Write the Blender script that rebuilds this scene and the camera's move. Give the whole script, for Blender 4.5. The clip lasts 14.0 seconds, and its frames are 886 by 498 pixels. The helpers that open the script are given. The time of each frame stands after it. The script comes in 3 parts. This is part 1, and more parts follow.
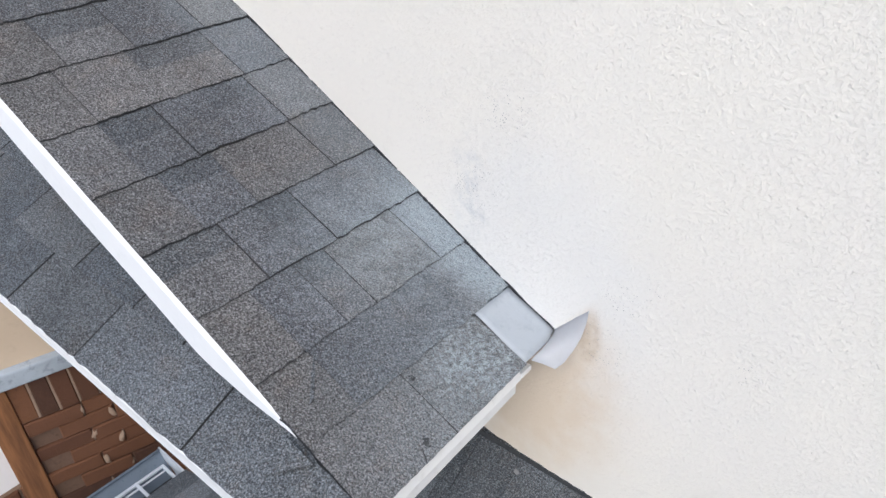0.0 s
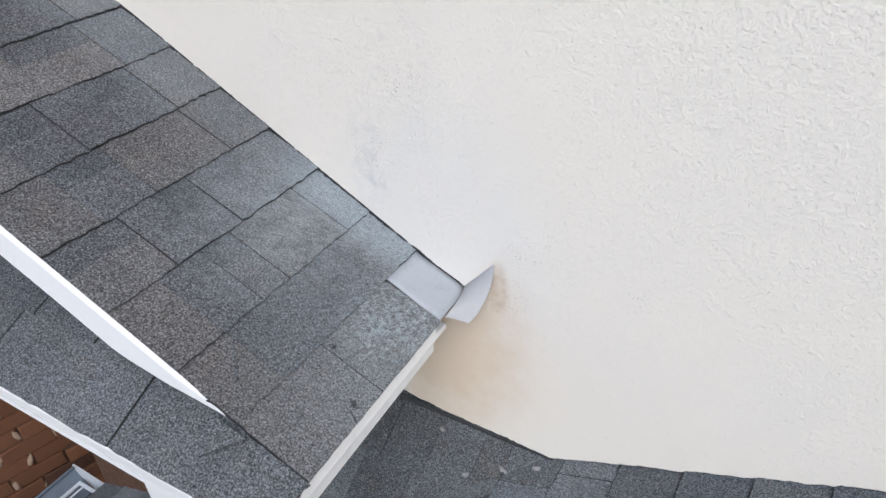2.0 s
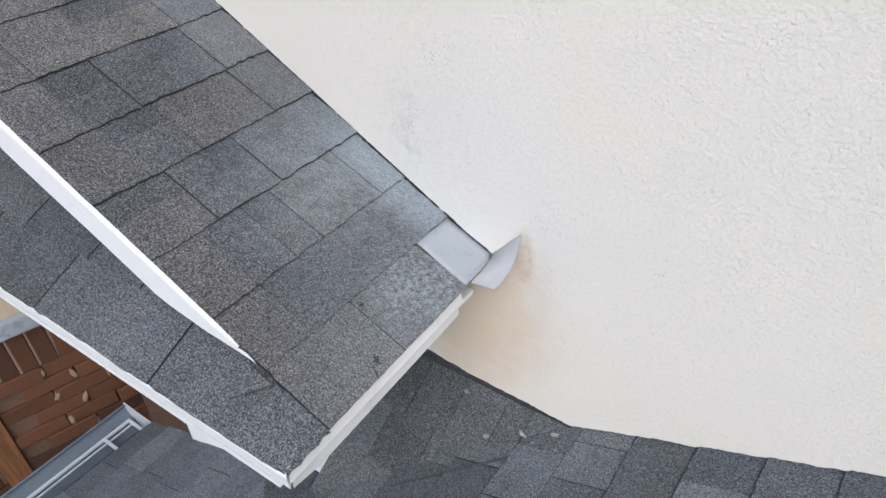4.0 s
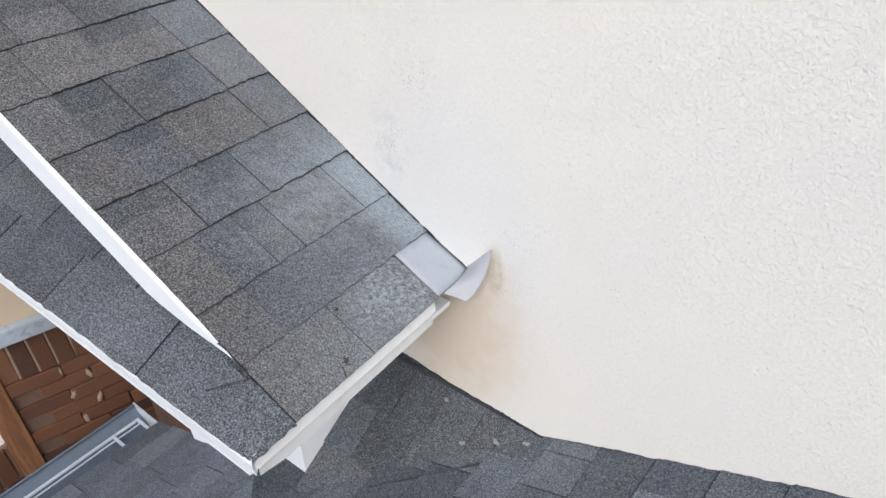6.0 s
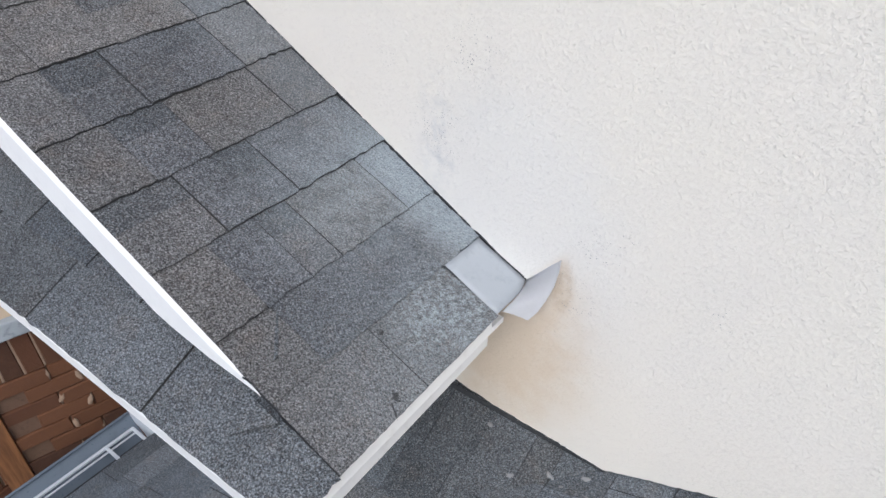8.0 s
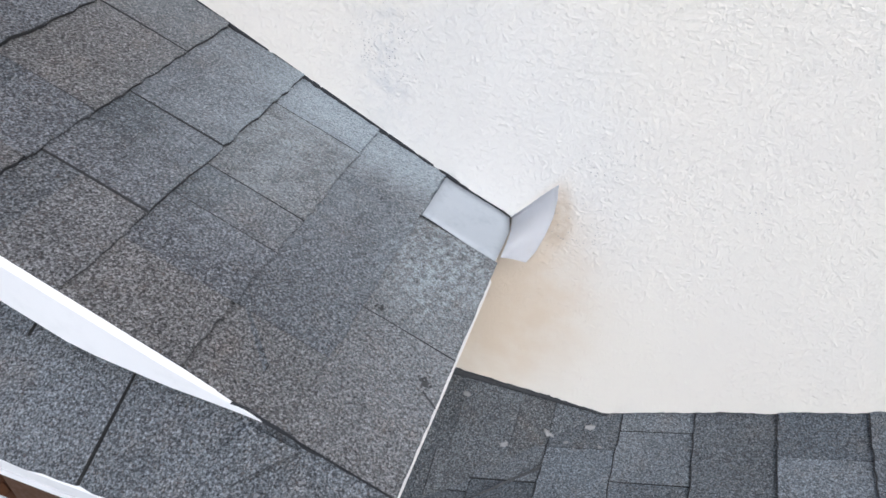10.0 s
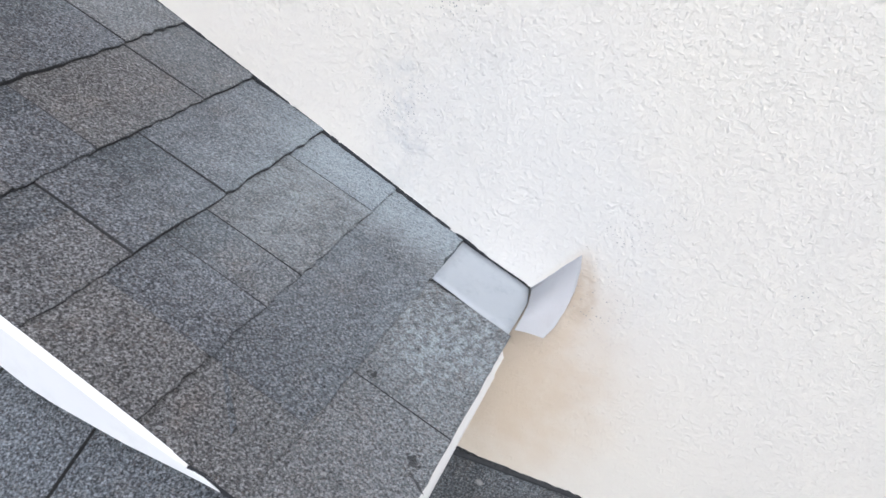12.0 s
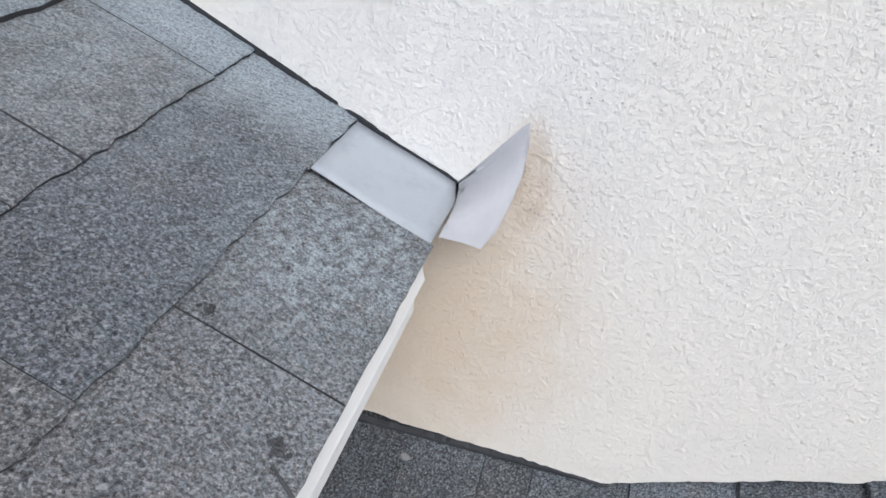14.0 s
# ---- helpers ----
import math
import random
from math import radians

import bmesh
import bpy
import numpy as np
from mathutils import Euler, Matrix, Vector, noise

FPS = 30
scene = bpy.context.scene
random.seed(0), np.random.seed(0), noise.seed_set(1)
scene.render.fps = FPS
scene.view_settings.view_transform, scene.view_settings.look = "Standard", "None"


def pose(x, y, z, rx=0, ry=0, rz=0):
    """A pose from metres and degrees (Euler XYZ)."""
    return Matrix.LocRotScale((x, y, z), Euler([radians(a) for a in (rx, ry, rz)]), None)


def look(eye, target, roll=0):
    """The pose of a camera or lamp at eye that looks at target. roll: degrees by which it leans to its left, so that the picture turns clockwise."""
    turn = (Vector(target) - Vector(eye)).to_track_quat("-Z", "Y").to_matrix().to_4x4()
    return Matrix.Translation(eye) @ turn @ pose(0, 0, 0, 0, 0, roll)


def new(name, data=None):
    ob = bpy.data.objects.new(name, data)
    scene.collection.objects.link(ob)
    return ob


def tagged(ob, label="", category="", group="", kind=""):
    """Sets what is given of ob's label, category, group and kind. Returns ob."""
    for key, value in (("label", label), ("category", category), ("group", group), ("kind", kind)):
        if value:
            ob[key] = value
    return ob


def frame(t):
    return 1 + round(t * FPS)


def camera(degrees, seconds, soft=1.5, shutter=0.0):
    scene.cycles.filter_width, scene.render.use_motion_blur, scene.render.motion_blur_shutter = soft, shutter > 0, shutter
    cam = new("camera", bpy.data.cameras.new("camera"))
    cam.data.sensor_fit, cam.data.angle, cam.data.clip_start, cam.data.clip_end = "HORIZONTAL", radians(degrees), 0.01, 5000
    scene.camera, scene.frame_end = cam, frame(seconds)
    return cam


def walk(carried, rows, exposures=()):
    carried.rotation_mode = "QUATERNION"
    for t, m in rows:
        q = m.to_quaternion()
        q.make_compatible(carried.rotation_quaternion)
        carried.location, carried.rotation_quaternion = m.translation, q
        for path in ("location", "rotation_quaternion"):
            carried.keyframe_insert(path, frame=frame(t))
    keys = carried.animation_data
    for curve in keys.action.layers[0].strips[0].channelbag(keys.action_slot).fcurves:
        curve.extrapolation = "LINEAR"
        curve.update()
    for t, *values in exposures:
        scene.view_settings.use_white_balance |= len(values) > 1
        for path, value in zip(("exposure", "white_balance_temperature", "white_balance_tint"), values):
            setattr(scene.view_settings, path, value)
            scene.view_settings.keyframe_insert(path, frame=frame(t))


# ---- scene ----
cam = camera(63.9, 14.0, shutter=0.12)
EXPOSURE, SKY, SUN = -0.02, 0.15, 2.05
PATH = [
    (0, (0.099, -1.029, 1.141), (-0.41, 0.235, -0.323), 27.2),
    (0.5, (0.095, -1.068, 1.189), (-0.409, 0.203, -0.27), 27.5),
    (1, (0.127, -1.081, 1.197), (-0.311, 0.274, -0.208), 29.0),
    (1.5, (0.145, -1.091, 1.15), (-0.177, 0.315, -0.235), 31.0),
    (2, (0.129, -1.088, 1.15), (-0.15, 0.314, -0.249), 28.8),
    (2.5, (0.119, -1.102, 1.176), (-0.165, 0.289, -0.232), 30.6),
    (3, (0.118, -1.115, 1.185), (-0.217, 0.257, -0.231), 29.5),
    (3.2, (0.157, -1.075, 1.234), (-0.302, 0.124, -0.299), 23.5),
    (3.5, (0.158, -1.098, 1.178), (-0.153, 0.185, -0.325), 29.5),
    (5.8, (0.29, -1.073, 1.318), (-0.18, 0.141, -0.199), 27.7),
    (6, (0.3, -1.092, 1.296), (-0.138, 0.166, -0.195), 27.6),
    (6.5, (0.313, -1.094, 1.304), (-0.127, 0.139, -0.208), 26.1),
    (7, (0.296, -1.035, 1.259), (-0.149, 0.255, -0.203), 26.5),
    (7.5, (0.19, -0.954, 1.166), (-0.174, 0.356, -0.3), 30.2),
    (7.6, (0.164, -0.959, 1.136), (-0.161, 0.399, -0.295), 32.0),
    (8, (0.107, -0.996, 1.099), (-0.273, 0.258, -0.412), 30.0),
    (10.3, (-0.124, -0.983, 0.736), (0.113, 0.51, -0.574), 33.4),
    (10.5, (-0.09, -0.94, 0.725), (0.242, 0.538, -0.58), 33.2),
    (11, (-0.097, -0.946, 0.697), (0.225, 0.562, -0.577), 34.7),
    (11.5, (-0.052, -0.93, 0.736), (-0.385, 0.621, -0.483), 24.1),
    (12, (-0.063, -0.918, 0.729), (-0.227, 0.618, -0.542), 31.8),
    (12.5, (-0.057, -0.856, 0.669), (0.003, 0.734, -0.543), 34.2),
    (13, (-0.039, -0.784, 0.543), (-0.005, 0.846, -0.616), 32.3),
    (13.5, (-0.022, -0.718, 0.489), (0.003, 0.87, -0.727), 32.2),
    (14, (-0.007, -0.681, 0.457), (0.062, 0.884, -0.787), 33.7),
]
TURNED = pose(0, 0, 0, 0, 26, 0)  # from the small roof's own plane to the upright world
walk(cam, [(t, TURNED @ look(eye, target, roll)) for t, eye, target, roll in PATH], exposures=[(t, EXPOSURE + e, kelvin, 10) for t, e, kelvin in ((0, 0.10, 6070), (1.5, -0.05, 6090), (3.5, -0.06, 6090), (6.5, 0.06, 6140), (8, -0.02, 6090), (10.5, 0.11, 6010), (11.5, 0.15, 6010), (12, 0.14, 6020), (12.5, 0.03, 6050), (14, 0.02, 6030))])

# ---- world and light: bright overcast, the brighter sky behind the camera ----
world = bpy.data.worlds.new("world")
scene.world = world
world.use_nodes = True
sky = world.node_tree.nodes.new("ShaderNodeTexSky")
sky.sky_type, sky.sun_disc = "NISHITA", False
sky.sun_elevation, sky.sun_rotation = radians(43), radians(145)
sky.air_density, sky.dust_density = 1.0, 3.0
world.node_tree.links.new(sky.outputs[0], world.node_tree.nodes["Background"].inputs[0])
world.node_tree.nodes["Background"].inputs[1].default_value = SKY
lamp = bpy.data.lights.new("sun", "SUN")
lamp.energy, lamp.angle, lamp.color = SUN, radians(60), (1.0, 0.985, 0.96)
sun = new("sun", lamp)
sun.matrix_world = look((2.9, -4.2, 4.7), (0, 0, 0))


# ---- materials ----
class Nodes:
    """Short names for the nodes of one material."""

    def __init__(self, name):
        self.m = bpy.data.materials.new(name)
        self.m.use_nodes = True
        self.t = self.m.node_tree
        self.b = self.t.nodes["Principled BSDF"]
        self.pos = self.add("ShaderNodeNewGeometry").outputs["Position"]
        self.rnd = self.add("ShaderNodeObjectInfo").outputs["Random"]

    def add(self, kind):
        return self.t.nodes.new(kind)

    def put(self, socket, value):
        if isinstance(value, bpy.types.NodeSocket):
            self.t.links.new(value, socket)
        else:
            socket.default_value = value

    def noise(self, scale, detail=4.0, rough=0.55, at=None):
        n = self.add("ShaderNodeTexNoise")
        self.put(n.inputs["Vector"], self.pos if at is None else at)
        n.inputs["Scale"].default_value, n.inputs["Detail"].default_value, n.inputs["Roughness"].default_value = scale, detail, rough
        return n.outputs["Fac"]

    def cells(self, scale, feature="F1"):
        n = self.add("ShaderNodeTexVoronoi")
        n.feature = feature
        self.put(n.inputs["Vector"], self.pos)
        n.inputs["Scale"].default_value = scale
        return n

    def math(self, op, a, b=0.0, c=0.0):
        n = self.add("ShaderNodeMath")
        n.operation = op
        for s, v in zip(n.inputs, (a, b, c)):
            self.put(s, v)
        return n.outputs[0]

    def range(self, v, a, b, c=0.0, d=1.0):
        n = self.add("ShaderNodeMapRange")
        n.interpolation_type = "SMOOTHSTEP"
        for i, x in enumerate((v, a, b, c, d)):
            self.put(n.inputs[i], x)
        return n.outputs[0]

    def mix(self, f, a, b, mode="MIX"):
        n = self.add("ShaderNodeMix")
        n.data_type, n.blend_type = "RGBA", mode
        self.put(n.inputs[0], f)
        for s, v in ((n.inputs[6], a), (n.inputs[7], b)):
            self.put(s, v if isinstance(v, bpy.types.NodeSocket) else (*v, 1.0))
        return n.outputs[2]

    def axis(self, i):
        n = self.add("ShaderNodeSeparateXYZ")
        self.put(n.inputs[0], self.pos)
        return n.outputs[i]

    def near(self, place, radius, stretch=(1, 1, 1)):
        """1 at a place, falling to 0 at a radius."""
        n = self.add("ShaderNodeVectorMath")
        n.operation = "SUBTRACT"
        self.put(n.inputs[0], self.pos)
        n.inputs[1].default_value = place
        k = self.add("ShaderNodeVectorMath")
        k.operation = "MULTIPLY"
        self.put(k.inputs[0], n.outputs[0])
        k.inputs[1].default_value = stretch
        d = self.add("ShaderNodeVectorMath")
        d.operation = "LENGTH"
        self.put(d.inputs[0], k.outputs[0])
        return self.range(d.outputs["Value"], radius, 0.0)

    def bump(self, height, depth, strength=1.0, after=None):
        n = self.add("ShaderNodeBump")
        n.inputs["Strength"].default_value, n.inputs["Distance"].default_value = strength, depth
        self.put(n.inputs["Height"], height)
        if after is not None:
            self.put(n.inputs["Normal"], after)
        return n.outputs[0]

    def done(self, color, rough=0.8, metal=0.0, normal=None, spec=None):
        self.put(self.b.inputs["Base Color"], color if isinstance(color, bpy.types.NodeSocket) else (*color, 1.0))
        self.put(self.b.inputs["Roughness"], rough)
        self.b.inputs["Metallic"].default_value = metal
        if spec is not None:
            self.b.inputs["Specular IOR Level"].default_value = spec
        if normal is not None:
            self.put(self.b.inputs["Normal"], normal)
        return self.m


def shingle_material(name, cool, warm, overspray, spread=0.13, clump=1.0):
    k = Nodes(name)
    base = k.mix(k.range(k.rnd, 0.25, 0.9), cool, warm)
    base = k.mix(k.math("MULTIPLY", k.noise(9, 3), 0.5), base, (0.086, 0.089, 0.096))
    tone = k.range(k.math("FRACT", k.math("MULTIPLY", k.rnd, 7.31)), 0.0, 1.0, 1 - spread, 1 + spread)
    grain = k.cells(430)
    g = k.add("ShaderNodeSeparateColor")
    k.put(g.inputs[0], grain.outputs["Color"])
    speck = k.range(g.outputs[0], 0.1, 0.95, 0.66, 1.4)
    speck = k.math("MULTIPLY", speck, k.range(k.noise(330, 3, 0.8), 0.28, 0.72, 0.38, 1.75))
    worms = k.noise(255, 4, 0.8)
    speck = k.math("MULTIPLY", speck, k.range(worms, 0.37, 0.63, 1 - 0.52 * clump, 1 + 0.62 * clump))
    lum = k.math("MULTIPLY", k.math("MULTIPLY", speck, tone), k.range(k.noise(5, 4, 0.6), 0.3, 0.7, 0.88, 1.14))
    n = k.add("ShaderNodeVectorMath")
    n.operation = "SCALE"
    k.put(n.inputs[0], base)
    k.put(n.inputs["Scale"], lum)
    col = n.outputs[0]
    # bright stone granules and a few rusty ones
    col = k.mix(k.range(g.outputs[1], 0.90, 0.93, 0.0, 0.42), col, (0.38, 0.39, 0.40))
    col = k.mix(k.range(g.outputs[2], 0.93, 0.95, 0.0, 0.22), col, (0.17, 0.12, 0.09))
    col = k.mix(k.range(k.noise(14, 4, 0.6), 0.5, 0.72, 0.0, 0.4), col, k.mix(1.0, col, (1.16, 1.0, 0.88), "MULTIPLY"))
    if overspray:
        # pale paint mist: strongest along the wall beside the flashing, wispy on the shingle below it
        y = k.axis(1)
        edge = k.math("ADD", y, k.math("MULTIPLY", k.math("SUBTRACT", k.noise(9, 4, 0.6), 0.5), 0.10))
        veil = k.range(edge, -0.155, -0.02, 0.0, 0.66)
        veil = k.math("MULTIPLY", veil, k.range(k.near((-0.18, -0.02, 0.09), 0.48), 0.0, 0.75, 0.25, 1.0))
        drift = k.math("MULTIPLY", k.near((-0.060, -0.19, 0.03), 0.19, (1.0, 0.8, 1.0)), k.range(k.noise(90, 6, 0.88), 0.43, 0.62, 0.06, 0.95))
        veil = k.math("MAXIMUM", veil, drift)
        haze = k.math("MULTIPLY", k.near((-0.34, -0.12, 0.165), 0.36), k.range(k.noise(26, 4, 0.7), 0.3, 0.7, 0.20, 0.46))
        veil = k.math("MAXIMUM", veil, haze)
        dust = k.math("MULTIPLY", k.near((0.0, -0.28, 0.0), 0.42), k.range(k.noise(240, 4, 0.85), 0.35, 0.7, 0.02, 0.50))
        veil = k.math("MAXIMUM", veil, dust)
        veil = k.math("MULTIPLY", veil, k.range(k.noise(260, 4, 0.9), 0.36, 0.62, 0.28, 1.25))
        col = k.mix(k.math("MINIMUM", veil, 0.75), col, (0.50, 0.585, 0.635))
    relief = k.math("ADD", k.math("MULTIPLY", g.outputs[0], 0.6), k.math("ADD", k.noise(420, 2), k.math("MULTIPLY", worms, 1.8)))
    nor = k.bump(relief, 0.0020, 1.0)
    nor = k.bump(k.noise(16, 3), 0.004, 0.5, nor)
    return k.done(col, 0.93, normal=nor, spec=0.25)


SHINGLE = shingle_material("shingle_brown_grey", (0.111, 0.119, 0.133), (0.136, 0.134, 0.135), True, 0.10)
SHINGLE_BAND = shingle_material("shingle_dark_band", (0.078, 0.087, 0.099), (0.088, 0.095, 0.104), True, 0.08)
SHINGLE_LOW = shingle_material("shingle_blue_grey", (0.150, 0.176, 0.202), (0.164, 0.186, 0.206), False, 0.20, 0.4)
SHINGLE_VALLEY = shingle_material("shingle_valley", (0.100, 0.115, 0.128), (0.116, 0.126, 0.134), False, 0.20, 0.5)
SHINGLE_PENT = shingle_material("shingle_grey", (0.108, 0.125, 0.143), (0.126, 0.138, 0.148), False)


def stucco_material():
    k = Nodes("painted_stucco")
    col = k.mix(k.range(k.noise(1.6, 3), 0.35, 0.65), (0.825, 0.795, 0.735), (0.84, 0.808, 0.735))
    col = k.mix(k.range(k.noise(45, 4, 0.65), 0.55, 0.8, 0.0, 0.22), col, (0.66, 0.63, 0.60))
    # cool overspray round the flashing
    cool = k.math("MULTIPLY", k.near((-0.06, 0, 0.10), 0.42, (1.0, 1, 0.8)), k.range(k.noise(6, 4, 0.6), 0.25, 0.65, 0.7, 1.2))
    col = k.mix(k.range(cool, 0.05, 0.7, 0.0, 0.36), col, (0.765, 0.785, 0.80))
    # tan patch under the flashing, fading outwards, browner beside the kick plate
    under = k.range(k.math("SUBTRACT", k.math("MULTIPLY", k.axis(0), 1.5), k.axis(2)), -0.03, 0.02)
    edge = k.math("MULTIPLY", k.near((-0.10, 0, -0.16), 0.40, (0.95, 1, 0.80)), k.range(k.noise(13, 4), 0.25, 0.7, 0.75, 1.15))
    edge = k.math("MULTIPLY", edge, under)
    col = k.mix(k.range(edge, 0.02, 0.8, 0.0, 0.85), col, (0.70, 0.585, 0.45))
    tip = k.math("MULTIPLY", k.near((0.082, 0, 0.030), 0.085, (2.0, 1, 0.8)), under)
    col = k.mix(k.math("MULTIPLY", k.range(tip, 0.05, 0.7, 0.0, 0.5), k.range(k.noise(60, 3), 0.3, 0.6, 0.5, 1.0)), col, (0.50, 0.385, 0.26))
    # scuffed groups of pinholes
    pits = k.cells(190)
    hole = k.range(pits.outputs["Distance"], 0.34, 0.12)
    for place, r in (((0.145, 0, 0.145), 0.075), ((0.195, 0, 0.200), 0.04), ((0.10, 0, 0.02), 0.10), ((-0.145, 0, 0.46), 0.11), ((-0.23, 0, 0.28), 0.12), ((0.385, 0, 0.108), 0.045), ((-0.37, 0, 0.40), 0.05)):
        f = k.math("MULTIPLY", k.near(place, r), k.range(k.noise(55, 3, 0.7), 0.46, 0.58))
        col = k.mix(k.math("MULTIPLY", k.math("MULTIPLY", f, hole), 0.95), col, (0.30, 0.30, 0.31))
    smear = k.math("MULTIPLY", k.near((-0.235, 0, 0.26), 0.15, (1.9, 1, 0.7)), k.range(k.noise(22, 4, 0.7), 0.42, 0.7))
    col = k.mix(k.math("MULTIPLY", smear, 0.45), col, (0.46, 0.50, 0.54))
    lump = k.noise(150, 6, 0.68)
    wide = k.range(k.noise(60, 4, 0.62), 0.42, 0.74)
    nor = k.bump(wide, 0.0020, 0.40)
    nor = k.bump(k.range(lump, 0.42, 0.74), 0.0013, 0.75, nor)
    nor = k.bump(k.noise(420, 2), 0.0006, 0.6, nor)
    return k.done(col, 0.88, normal=nor, spec=0.3)


STUCCO = stucco_material()


def painted(name, color, dirt, rough=0.5, amount=0.35, scale=30):
    k = Nodes(name)
    col = k.mix(k.range(k.noise(scale, 4, 0.65), 0.5, 0.78, 0.0, amount), color, dirt)
    col = k.mix(k.range(k.noise(4, 3), 0.35, 0.7, 0.0, amount * 0.5), col, dirt)
    nor = k.bump(k.noise(220, 3), 0.0006, 0.5)
    return k.done(col, k.range(k.noise(60, 3), 0.3, 0.7, rough - 0.08, rough + 0.12), normal=nor)


TRIM = painted("white_trim_paint", (0.87, 0.88, 0.89), (0.66, 0.67, 0.68), 0.45, 0.2)
FASCIA = painted("cream_trim_paint", (0.76, 0.765, 0.75), (0.55, 0.54, 0.51), 0.55, 0.4, 24)
FLASH = painted("painted_flashing", (0.375, 0.405, 0.435), (0.27, 0.30, 0.33), 0.55, 0.55, 38)
KICK = painted("primer_white_metal", (0.74, 0.755, 0.785), (0.62, 0.62, 0.62), 0.6, 0.25, 45)
# near-black for joints, and for shade coloured into the roof gap and gutter
SEAL_SHADE = painted("dark_sealant_shade", (0.022, 0.024, 0.028), (0.06, 0.065, 0.07), 0.7, 0.5, 120)
ASPHALT = painted("asphalt_cut_edge", (0.030, 0.031, 0.034), (0.075, 0.077, 0.08), 0.9, 0.7, 140)
SHADOWED = painted("gap_shade", (0.09, 0.095, 0.105), (0.15, 0.155, 0.165), 0.9, 0.6, 90)
GALV = painted("gutter_metal", (0.14, 0.175, 0.22), (0.07, 0.09, 0.115), 0.35, 0.5, 14)
CLIP = painted("white_hanger", (0.52, 0.56, 0.61), (0.30, 0.33, 0.36), 0.45, 0.3)
TAN = painted("tan_stucco", (0.56, 0.45, 0.33), (0.42, 0.33, 0.24), 0.9, 0.4, 18)
STONE = painted("grey_sill", (0.40, 0.45, 0.50), (0.17, 0.19, 0.21), 0.85, 1.0, 22)
BROWN = painted("dark_brown_stain", (0.085, 0.042, 0.022), (0.045, 0.022, 0.012), 0.8, 0.6, 20)
MORTAR = painted("mortar", (0.14, 0.085, 0.058), (0.06, 0.034, 0.022), 0.95, 0.6, 40)
PALE_MORTAR = painted("pale_mortar", (0.30, 0.215, 0.155), (0.15, 0.095, 0.065), 0.95, 0.6, 60)
CONCRETE = painted("concrete", (0.30, 0.29, 0.28), (0.2, 0.19, 0.18), 0.95, 0.6, 3)


def brick_material():
    k = Nodes("red_brown_brick")
    col = k.mix(k.rnd, (0.090, 0.036, 0.018), (0.165, 0.070, 0.032))
    col = k.mix(k.range(k.math("FRACT", k.math("MULTIPLY", k.rnd, 5.7)), 0.62, 0.7, 0.0, 0.80), col, (0.042, 0.019, 0.012))
    col = k.mix(k.range(k.noise(40, 4, 0.7), 0.45, 0.75, 0.0, 0.5), col, (0.10, 0.042, 0.022))
    return k.done(col, 0.9, normal=k.bump(k.noise(130, 4, 0.7), 0.003, 0.9))


BRICK = brick_material()


def wood_material():
    k = Nodes("orange_stained_wood")
    mp = k.add("ShaderNodeMapping")
    k.put(mp.inputs[0], k.pos)
    mp.inputs["Scale"].default_value = (30, 30, 2.5)
    grain = k.noise(1.6, 5, 0.6, mp.outputs[0])
    col = k.mix(k.range(grain, 0.3, 0.7), (0.26, 0.115, 0.045), (0.12, 0.050, 0.020))
    return k.done(col, 0.6, normal=k.bump(grain, 0.002, 0.5))


WOOD = wood_material()


# ---- building helpers ----
def mesh_of(name, bm, material, smooth=False):
    me = bpy.data.meshes.new(name)
    bm.normal_update()
    bm.to_mesh(me)
    bm.free()
    me.materials.append(material)
    if smooth:
        for p in me.polygons:
            p.use_smooth = True
    return me


def part(name, bm, material, parent, label="", smooth=False):
    ob = new(name, mesh_of(name, bm, material, smooth))
    ob.parent = parent
    if label:
        ob["label"] = label
    return ob


def empty(name, label, category, kind="", group=""):
    return tagged(new(name), label, category, group, kind)


def box(bm, lo, hi, bevel=0.0, m=None):
    """An axis-aligned box with slightly rounded edges."""
    r = bmesh.ops.create_cube(bm, size=1.0)
    vs = r["verts"]
    for v in vs:
        v.co = Vector([(a + b) / 2 + c * (b - a) for a, b, c in zip(lo, hi, v.co)])
    if bevel:
        es = list({e for v in vs for e in v.link_edges})
        vs = bmesh.ops.bevel(bm, geom=es, offset=bevel, segments=2, affect="EDGES", profile=0.6)["verts"]
        vs = list({v for v in bm.verts if v.index == -1} | set(vs))
    if m is not None:
        bmesh.ops.transform(bm, matrix=m, verts=vs)
    return vs


def sweep(bm, profile, ends, close=True):
    """A profile of (p, q) pairs laid at each of the ends, functions of (p, q), and skinned between them."""
    rings = [[bm.verts.new(f(p, q)) for p, q in profile] for f in ends]
    n = len(profile)
    for a, b in zip(rings, rings[1:]):
        for i in range(n if close else n - 1):
            j = (i + 1) % n
            bm.faces.new((a[i], a[j], b[j], b[i]))
    if close:
        bm.faces.new(rings[0][::-1])
        bm.faces.new(rings[-1])
    bmesh.ops.recalc_face_normals(bm, faces=bm.faces)
    return bm


def plane_frame(origin, up, side):
    """A roof plane's own frame: u up the slope, v along the eave, n out of it."""
    u, v = Vector(up).normalized(), Vector(side).normalized()
    n = u.cross(v)
    m = Matrix((u, v, n)).transposed().to_4x4()
    m.translation = origin
    return m


rng = random.Random(11)


